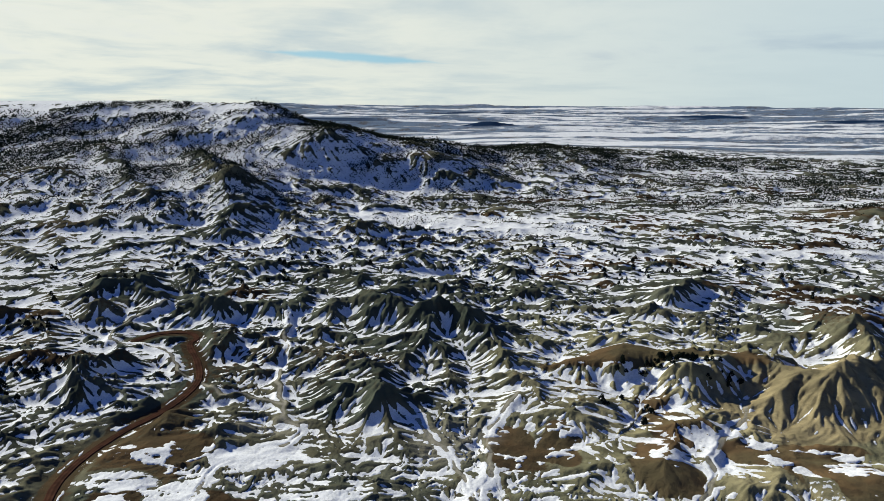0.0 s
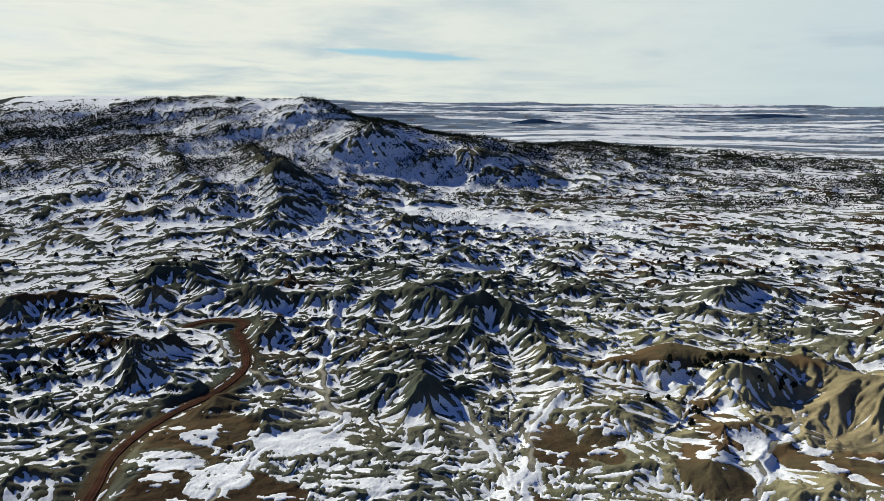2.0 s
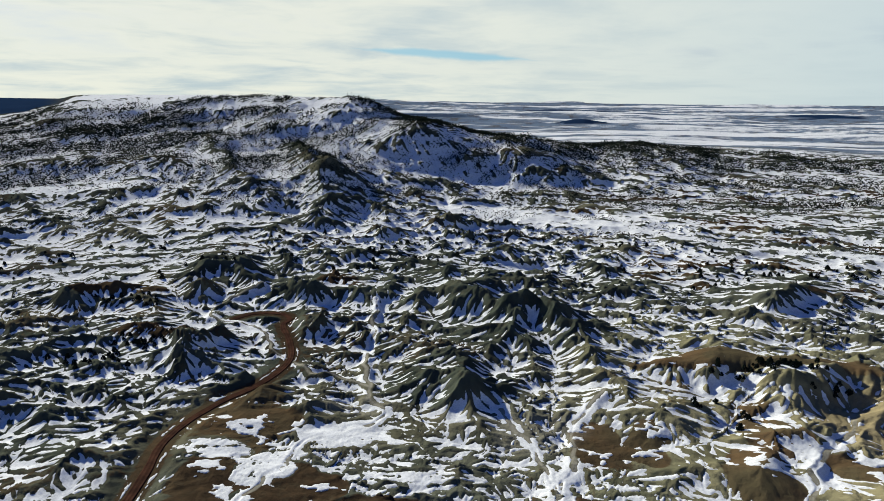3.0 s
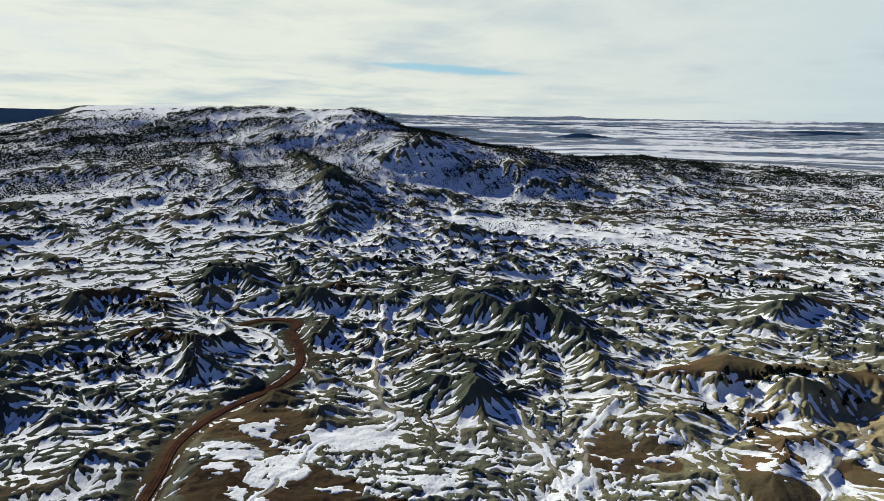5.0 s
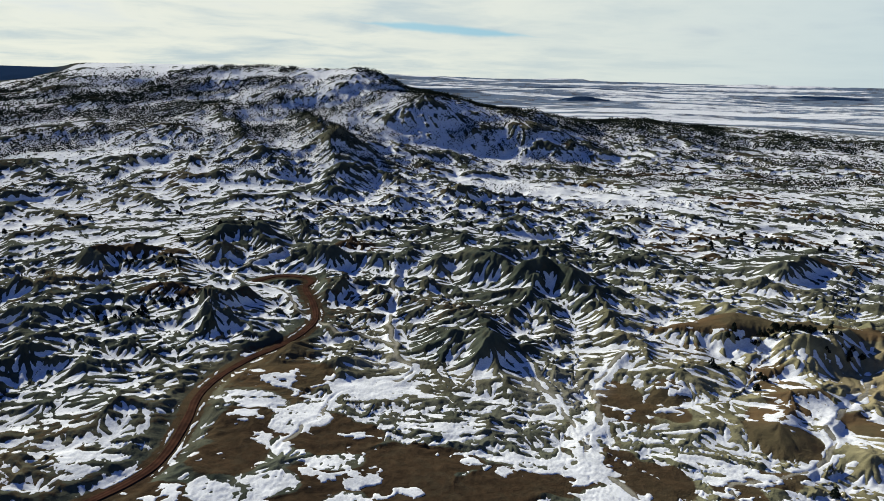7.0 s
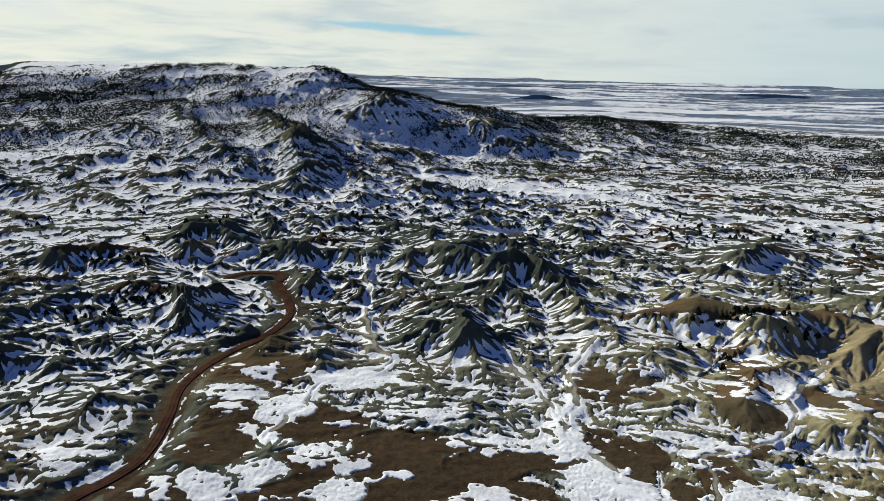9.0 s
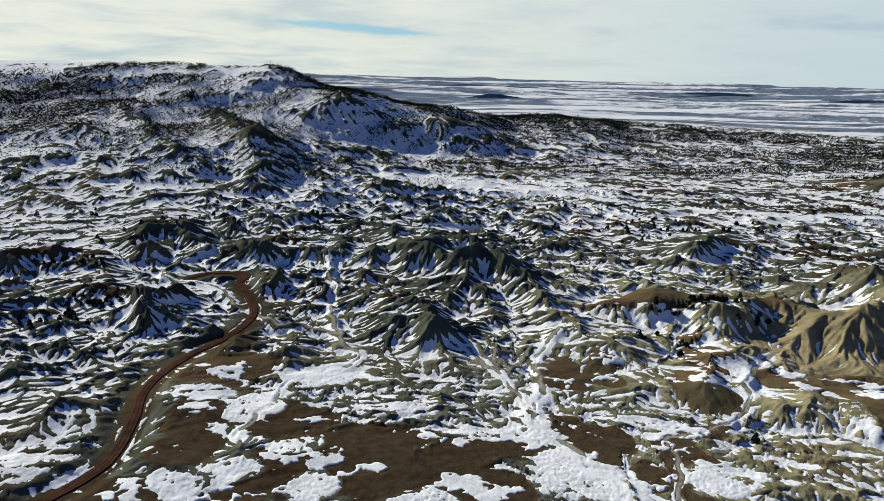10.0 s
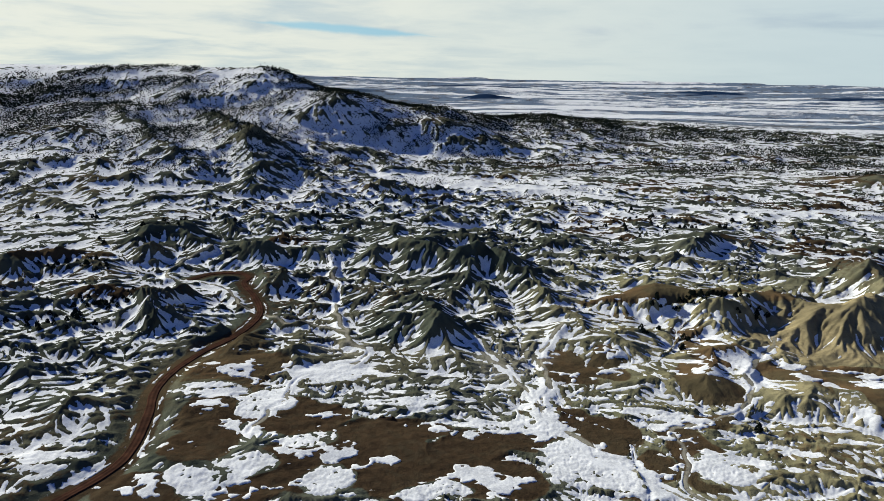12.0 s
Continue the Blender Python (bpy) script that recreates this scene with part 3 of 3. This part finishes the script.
grey = n.mix(n.math("MULTIPLY", slate_shade, 0.75), grey, n.mix(n.ramp(coarse, 0.35, 0.65), (0.026, 0.033, 0.027), (0.052, 0.062, 0.047)))
# Far plain: the blue of distance haze is put into the soil's colour.
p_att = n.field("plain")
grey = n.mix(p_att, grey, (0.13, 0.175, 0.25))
buff = n.mix(n.ramp(coarse, 0.35, 0.65), (0.150, 0.128, 0.076), (0.262, 0.218, 0.124))
sage = n.mix(n.ramp(coarse, 0.35, 0.65), (0.120, 0.122, 0.072), (0.212, 0.205, 0.122))
clay = n.mix(t_att, n.mix(n.field("sage"), grey, sage), buff)
rust = n.mix(n.ramp(fine, 0.35, 0.65), (0.034, 0.024, 0.015), (0.052, 0.035, 0.021))
rust = n.mix(n.math("MINIMUM", n.math("MULTIPLY", t_att, 1.8), 0.9), rust, n.mix(n.ramp(coarse, 0.35, 0.65), (0.135, 0.088, 0.045), (0.105, 0.090, 0.050)))
edge = n.ramp(n.math("ADD", b_att, n.math("MULTIPLY", n.math("SUBTRACT", fine, 0.5), 0.9)), 0.30, 0.62)
soil = n.mix(edge, clay, rust)
s_att = n.field("silt")
soil = n.mix(n.math("MULTIPLY", s_att, 0.85), soil, (0.26, 0.245, 0.20))
w_att = n.field("hazed_wood")
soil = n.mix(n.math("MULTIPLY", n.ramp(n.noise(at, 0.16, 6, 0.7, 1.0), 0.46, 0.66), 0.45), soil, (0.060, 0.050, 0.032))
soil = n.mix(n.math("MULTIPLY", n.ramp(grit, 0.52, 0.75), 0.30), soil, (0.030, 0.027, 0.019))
# Far woods: dark needles with haze painted in as navy blue.
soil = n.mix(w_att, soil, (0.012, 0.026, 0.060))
# Snow too thin or too far off to stand up from the ground, and a broken dusting round the drifts.
d_att = n.field("dusting")
speck = n.math("ADD", n.math("MULTIPLY", n.math("SUBTRACT", n.noise(at, 1.3, 5, 0.7), 0.53), 0.55), d_att)
cover_ = n.ramp(speck, n.math("MULTIPLY", p_att, -0.08), n.math("ADD", 0.03, n.math("MULTIPLY", p_att, 0.10)))
soil = n.mix(cover_, soil, n.mix(n.ramp(fine, 0.35, 0.62), (0.56, 0.575, 0.60), (0.70, 0.715, 0.74)))
finish(n, bsdf, soil, 0.95, n.math("ADD", n.math("MULTIPLY", grit, 0.4), fine), 0.55, 0.6)

SNOW_MAT, n, bsdf = material("snow")
at = n.add("ShaderNodeTexCoord").outputs["Object"]
mottle = n.ramp(n.math("ADD", n.math("MULTIPLY", n.noise(at, 0.22, 5, 0.65), 0.5), n.math("MULTIPLY", n.noise(at, 1.6, 5, 0.7), 0.5)), 0.38, 0.58)
white = n.mix(mottle, (0.50, 0.515, 0.54), (0.70, 0.715, 0.74))
finish(n, bsdf, white, 0.7, n.noise(at, 0.5, 5, 0.6), 0.14, 0.3)


# ---- land ----
def lattice(name, z, keep=None, material_=None, fields=()):
    nr, nt = z.shape
    co = np.stack([X, Y, z], -1).reshape(-1, 3)
    i, j = np.meshgrid(np.arange(nr - 1), np.arange(nt), indexing="ij")
    a, b = i * nt + j, i * nt + (j + 1) % nt
    quads = np.stack([a, a + nt, b + nt, b], -1).reshape(-1, 4)
    if keep is not None:
        quads = quads[keep.reshape(-1)[quads].any(1)]
        used = np.unique(quads)
        remap = np.zeros(len(co), np.int64)
        remap[used] = np.arange(len(used))
        co, quads = co[used], remap[quads]
    mesh = bpy.data.meshes.new(name)
    mesh.vertices.add(len(co))
    mesh.vertices.foreach_set("co", co.astype(np.float32).ravel())
    mesh.loops.add(quads.size)
    mesh.loops.foreach_set("vertex_index", quads.astype(np.int32).ravel())
    mesh.polygons.add(len(quads))
    mesh.polygons.foreach_set("loop_start", np.arange(0, quads.size, 4, dtype=np.int32))
    mesh.polygons.foreach_set("use_smooth", np.ones(len(quads), bool))
    for key, values in fields:
        mesh.attributes.new(key, "FLOAT", "POINT").data.foreach_set("value", values.astype(np.float32).ravel())
    mesh.update(calc_edges=True)
    mesh.validate()
    mesh.materials.append(material_)
    return new(name, mesh)


ground = lattice("ground", H, None, CLAY_MAT, (("brown", BROWN), ("buff", TAN), ("silt", SILT), ("slate_shade", SLATE_SHADE), ("sage", SAGE), ("plain", plains), ("hazed_wood", HAZED_WOOD), ("dusting", drift)))
tagged(ground, "eroded grey and buff clay badlands with brown flats", "ground", kind="structure")
snow = lattice("snow", H + np.where(drift > 0, 0.5, 1.0) * drift, (drift > -0.005) & (RAD < 440), SNOW_MAT)
tagged(snow, "wind-blown old snow lying in gullies and on shaded slopes", "snow", kind="stuff")


# ---- the road ----
ROAD_MAT, n, bsdf = material("road_dirt")
at = n.add("ShaderNodeTexCoord").outputs["Object"]
wet, grit = n.noise(at, 0.25, 4), n.noise(at, 2.5, 4, 0.65)
mud = n.mix(n.ramp(wet, 0.35, 0.65), (0.034, 0.018, 0.013), (0.064, 0.031, 0.020))
mud = n.mix(n.math("MULTIPLY", n.ramp(grit, 0.5, 0.75), 0.5), mud, (0.050, 0.030, 0.020))
finish(n, bsdf, mud, 0.9, n.math("ADD", wet, n.math("MULTIPLY", grit, 0.3)), 0.5, 0.2)


def build_road():
    """A graded dirt road with two wheel ruts, on its bed."""
    line = rounded(ROAD_LINE, 3)
    across = ((-2.4, -0.35), (-2.0, 0.10), (-1.5, 0.06), (-1.0, -0.03), (-0.5, 0.06), (0.0, 0.11), (0.5, 0.06), (1.0, -0.03), (1.5, 0.06), (2.0, 0.10), (2.4, -0.35))
    bm = bmesh.new()
    rows = []
    for k, p in enumerate(line):
        q, o = line[min(k + 1, len(line) - 1)], line[max(k - 1, 0)]
        d = Vector((q[0] - o[0], q[1] - o[1])).normalized()
        row = []
        for s, lift in across:
            s *= 0.66 + 0.12 * noise.noise((p[0] * 0.15, p[1] * 0.15, 3))
            x, y = p[0] + d.y * s, p[1] - d.x * s
            z = p[2] + 1.2 * float(lump(np.array([x / 60]), np.array([y / 60]), 90)[0])
            row.append(bm.verts.new((x, y, z + lift + 0.05 * noise.noise((x * 0.4, y * 0.4, 0)))))
        rows.append(row)
    for a, b in zip(rows, rows[1:]):
        for j in range(len(across) - 1):
            bm.faces.new((a[j], a[j + 1], b[j + 1], b[j])).smooth = True
    mesh = bpy.data.meshes.new("road")
    bm.to_mesh(mesh)
    bm.free()
    mesh.materials.append(ROAD_MAT)
    return tagged(new("road", mesh), "red-brown rutted dirt road winding through the badlands", "road", kind="structure")


build_road()


# ---- trees ----
LEAF_MAT, n, bsdf = material("juniper_needles")
at = n.add("ShaderNodeTexCoord").outputs["Object"]
tone = n.noise(at, 0.35, 3)
green = n.mix(n.ramp(tone, 0.35, 0.65), (0.007, 0.010, 0.009), (0.015, 0.020, 0.014))
finish(n, bsdf, green, 0.85)
BARK_MAT, n, bsdf = material("bark")
at = n.add("ShaderNodeTexCoord").outputs["Object"]
finish(n, bsdf, n.mix(n.ramp(n.noise(at, 6.0, 4), 0.35, 0.65), (0.05, 0.035, 0.025), (0.11, 0.08, 0.055)), 0.9)

rng = np.random.default_rng(11)


def mesh_of(name, verts, faces, mat):
    mesh = bpy.data.meshes.new(name)
    mesh.from_pydata([tuple(v) for v in verts], [], [tuple(f) for f in faces])
    mesh.materials.append(mat)
    return mesh


def crown_form(count, height, radius, seed, base=0.12, point=1.0):
    """Leaf clumps, each a crooked eight-faced lump, in a loose pointed crown."""
    g = np.random.default_rng(seed)
    verts, faces = [], []
    for k in range(count):
        t = (k + 0.5) / count
        z = base + (1 - base) * t
        reach = radius * (1 - t ** 1.3 * point) * np.sqrt(g.uniform(0.1, 1)) + 0.05
        turn = k * 2.4 + g.uniform(-0.5, 0.5)
        c = np.array([np.cos(turn) * reach, np.sin(turn) * reach, z])
        s = radius * g.uniform(0.34, 0.58) * (1 - 0.45 * t)
        o = len(verts)
        for v in ((1, 0, 0), (0, 1, 0), (-1, 0, 0), (0, -1, 0), (0, 0, 1.1), (0, 0, -0.8)):
            verts.append((c + np.array(v) * s * g.uniform(0.65, 1.25, 3)) * (1, 1, height))
        for a, b in ((0, 1), (1, 2), (2, 3), (3, 0)):
            faces += [(o + a, o + b, o + 4), (o + b, o + a, o + 5)]
    return np.array(verts), faces


def where_trees():
    """Places of trees on the plan, thick on the wooded slopes and thin elsewhere."""
    many = 260000
    r = np.sqrt(rng.uniform(200 ** 2, 1750 ** 2, many))
    a = np.radians(rng.uniform(-46, 42, many))
    x, y = r * np.sin(a), r * np.cos(a)
    up = sample(UP, x, y)
    deg = np.degrees(a)
    hill_bands = fbm(1.5 * (0.85 * x - 0.53 * y), 0.45 * (0.53 * x + 0.85 * y), 80, 215, 4, 0.6)
    clump = np.where(deg < -6, hill_bands, fbm(x, y * 1.8, 80, 211, 4, 0.65))
    streak = fbm(x * 1.0, y * 1.0, 190, 223, 2)
    light = smooth(0.14, 0.30, clump + 0.4 * streak)
    dens = 0.75 * light * smooth(105, 90, up) * smooth(450, 640, r) * smooth(1500, 1250, r)
    dens = dens * (0.6 + 0.4 * smooth(520, 800, r)) + 0.035 * smooth(370, 450, r) * smooth(1100, 900, r) * smooth(0.0, 0.1, clump)
    dens = dens + (0.16 + 1.3 * smooth(-0.02, 0.20, hill_bands)) * np.where(deg < 0, 1, 0.4) * smooth(8, 35, up) * smooth(500, 620, r) * smooth(100, 85, up)

    def stand(line, wide, thick):
        d, _ = along(x + 14 * lump(x / 40, y / 40, 231), y + 14 * lump(x / 40, y / 40, 233), line)
        return thick * smooth(wide, wide * 0.5, d)

    for line, wide, thick in (
        ([(-560, 760, 0), (-330, 640, 0), (-262, 560, 0)], 42, 0.9),
        ([(-300, 655, 0), (-270, 600, 0)], 34, 1.0),
        ([(-330, 800, 0), (-215, 645, 0), (-200, 600, 0)], 22, 1.0),
        ([(-640, 980, 0), (-430, 800, 0), (-260, 740, 0)], 26, 0.8),
        ([(-700, 930, 0), (-620, 1010, 0), (-560, 1090, 0), (-500, 1150, 0)], 34, 1.0),
        ([(-540, 1140, 0), (-440, 1135, 0)], 14, 0.9),
        ([(-430, 1120, 0), (-420, 1080, 0)], 18, 1.0),
        ([(-262, 1040, 0), (-215, 1040, 0), (-165, 1060, 0)], 38, 1.3),
        ([(-150, 875, 0), (-120, 860, 0)], 18, 1.0),
        ([(-330, 1000, 0), (-290, 985, 0)], 12, 0.9),
        ([(-60, 690, 0), (60, 730, 0), (120, 700, 0)], 38, 0.6),
        ([(60, 530, 0), (95, 535, 0)], 16, 0.8),
        ([(160, 700, 0), (330, 760, 0), (470, 800, 0)], 40, 0.7),
        ([(-40, 960, 0), (150, 1030, 0), (420, 1110, 0), (700, 1230, 0)], 60, 0.5),
        ([(200, 880, 0), (420, 900, 0), (620, 960, 0)], 45, 0.6),
    ):
        dens = np.maximum(dens, stand(line, wide, thick) * (0.35 + 0.65 * smooth(-0.15, 0.15, clump)))
    dens = dens * smooth(1500, 1300, r) * np.where(deg > 10, smooth(1500, 1300, r), 1)
    keep = rng.uniform(0, 1, many) < dens
    return x[keep], y[keep]


tx, ty = where_trees()
# Junipers scattered on the snow by the brown ridge and the knob.
for cx, cy, rx, ry, count in ((84, 250, 15, 5, 26), (103, 251, 12, 5, 20), (112, 240, 6, 6, 8), (-168, 258, 14, 6, 22), (-176, 236, 14, 8, 20), (-205, 305, 16, 6, 18), (70, 222, 10, 8, 8), (73, 155, 1, 1, 2)):
    tx = np.append(tx, cx + rng.normal(0, rx * 0.6, count))
    ty = np.append(ty, cy + rng.normal(0, ry * 0.6, count))
tz = sample(np.maximum(H, H + np.clip(drift, 0, 1) * 0.5), tx, ty)
tr = np.hypot(tx, ty)
order = np.argsort(tr)
tx, ty, tz, tr = tx[order], ty[order], tz[order], tr[order]
tall = rng.uniform(2.2, 4.7, len(tx)) * (0.50 + 0.2 * smooth(260, 500, tr) + 0.3 * smooth(600, 800, tr)) * (1 + 0.35 * smooth(850, 1100, tr))
spin = rng.uniform(0, 2 * np.pi, len(tx))

NEAR = 260
stock = []
for k in range(5):
    tree = new("juniper_tree")
    tagged(tree, "dark green bushy juniper tree standing on the slope", "tree", "junipers on the slopes")
    vs = [(math.cos(i * math.tau / 7) * (0.07 - 0.05 * j) + 0.04 * j * math.sin(k), math.sin(i * math.tau / 7) * (0.07 - 0.05 * j), -0.12 + 0.75 * j) for j in (0, 1) for i in range(7)]
    trunk = new("trunk", mesh_of("trunk", vs, [(i, (i + 1) % 7, 7 + (i + 1) % 7, 7 + i) for i in range(7)], BARK_MAT))
    crown = new("crown", mesh_of("crown", *crown_form(34, 1.0, 0.48, 300 + k, 0.10, 0.75), LEAF_MAT))
    trunk.parent = crown.parent = tree
    stock.append(tree)
for k in range(NEAR):
    m = Matrix.Translation((tx[k], ty[k], tz[k] - 0.05)) @ Matrix.Rotation(spin[k], 4, "Z") @ Matrix.Scale(tall[k], 4)
    if k < len(stock):
        stock[k].matrix_basis = m
    else:
        one = copy_thing(stock[k % len(stock)], m)
        one.scale = (tall[k],) * 3


def woods():
    """The many trees farther off, in one mesh."""
    forms = [crown_form(2, 1.0, 0.60, 400 + k, 0.16, 0.85) for k in range(6)]
    verts, faces, base = [], [], 0
    pick = rng.integers(0, 6, len(tx))
    for k, (v, f) in enumerate(forms):
        who = np.flatnonzero((pick == k) & (np.arange(len(tx)) >= NEAR))
        c, s = np.cos(spin[who])[:, None], np.sin(spin[who])[:, None]
        p = np.stack([v[:, 0] * c - v[:, 1] * s, v[:, 0] * s + v[:, 1] * c, np.broadcast_to(v[:, 2], (len(who), len(v)))], -1) * tall[who][:, None, None]
        p = p + np.stack([tx[who], ty[who], tz[who] - 0.1], -1)[:, None, :]
        f = np.array(f)
        verts.append(p.reshape(-1, 3))
        faces.append((f[None] + (np.arange(len(who)) * len(v))[:, None, None]).reshape(-1, 3) + base)
        base += len(who) * len(v)
    verts, faces = np.concatenate(verts), np.concatenate(faces)
    mesh = bpy.data.meshes.new("woods")
    mesh.vertices.add(len(verts))
    mesh.vertices.foreach_set("co", verts.astype(np.float32).ravel())
    mesh.loops.add(faces.size)
    mesh.loops.foreach_set("vertex_index", faces.astype(np.int32).ravel())
    mesh.polygons.add(len(faces))
    mesh.polygons.foreach_set("loop_start", np.arange(0, faces.size, 3, dtype=np.int32))
    mesh.update(calc_edges=True)
    mesh.materials.append(LEAF_MAT)
    return tagged(new("woods", mesh), "dark juniper and pine woods scattered over snowy hillsides", "woods", kind="stuff")


woods()


# ---- the mast on the mesa ----
STEEL_MAT, n, bsdf = material("galvanised_steel")
at = n.add("ShaderNodeTexCoord").outputs["Object"]
finish(n, bsdf, n.mix(n.ramp(n.noise(at, 3.0, 3), 0.3, 0.7), (0.20, 0.20, 0.20), (0.33, 0.33, 0.33)), 0.5)


def tube(bm, a, b, r0, r1, sides=8):
    a, b = Vector(a), Vector(b)
    turn = (b - a).to_track_quat("Z", "Y")
    ends = [[bm.verts.new(p + turn @ Vector((r * math.cos(i * math.tau / sides), r * math.sin(i * math.tau / sides), 0))) for i in range(sides)] for p, r in ((a, r0), (b, r1))]
    for i in range(sides):
        bm.faces.new((ends[0][i], ends[0][(i + 1) % sides], ends[1][(i + 1) % sides], ends[1][i]))
    bm.faces.new(ends[0][::-1])
    bm.faces.new(ends[1])


def part(name, bm, mat, parent, label=""):
    mesh = bpy.data.meshes.new(name)
    bm.to_mesh(mesh)
    bm.free()
    mesh.materials.append(mat)
    ob = new(name, mesh)
    ob.parent = parent
    return tagged(ob, label)


for mx, my, high in ((-292, 1062, 7.5), (-300, 1066, 5.0)):
    mast = new("radio_mast")
    mast.matrix_basis = pose(mx, my, float(sample(H + np.maximum(drift, 0), [mx], [my])[0]) - 0.2)
    tagged(mast, "thin grey steel radio mast on the mesa's edge", "mast", "masts on the mesa")
    bm = bmesh.new()
    tube(bm, (0, 0, 0), (0, 0, high), 0.28, 0.16)
    part("pole", bm, STEEL_MAT, mast)
    for z in (high * 0.75, high * 0.92):
        bm = bmesh.new()
        tube(bm, (-1.0, 0, z), (1.0, 0, z), 0.10, 0.10, 6)
        part("crossarm", bm, STEEL_MAT, mast)
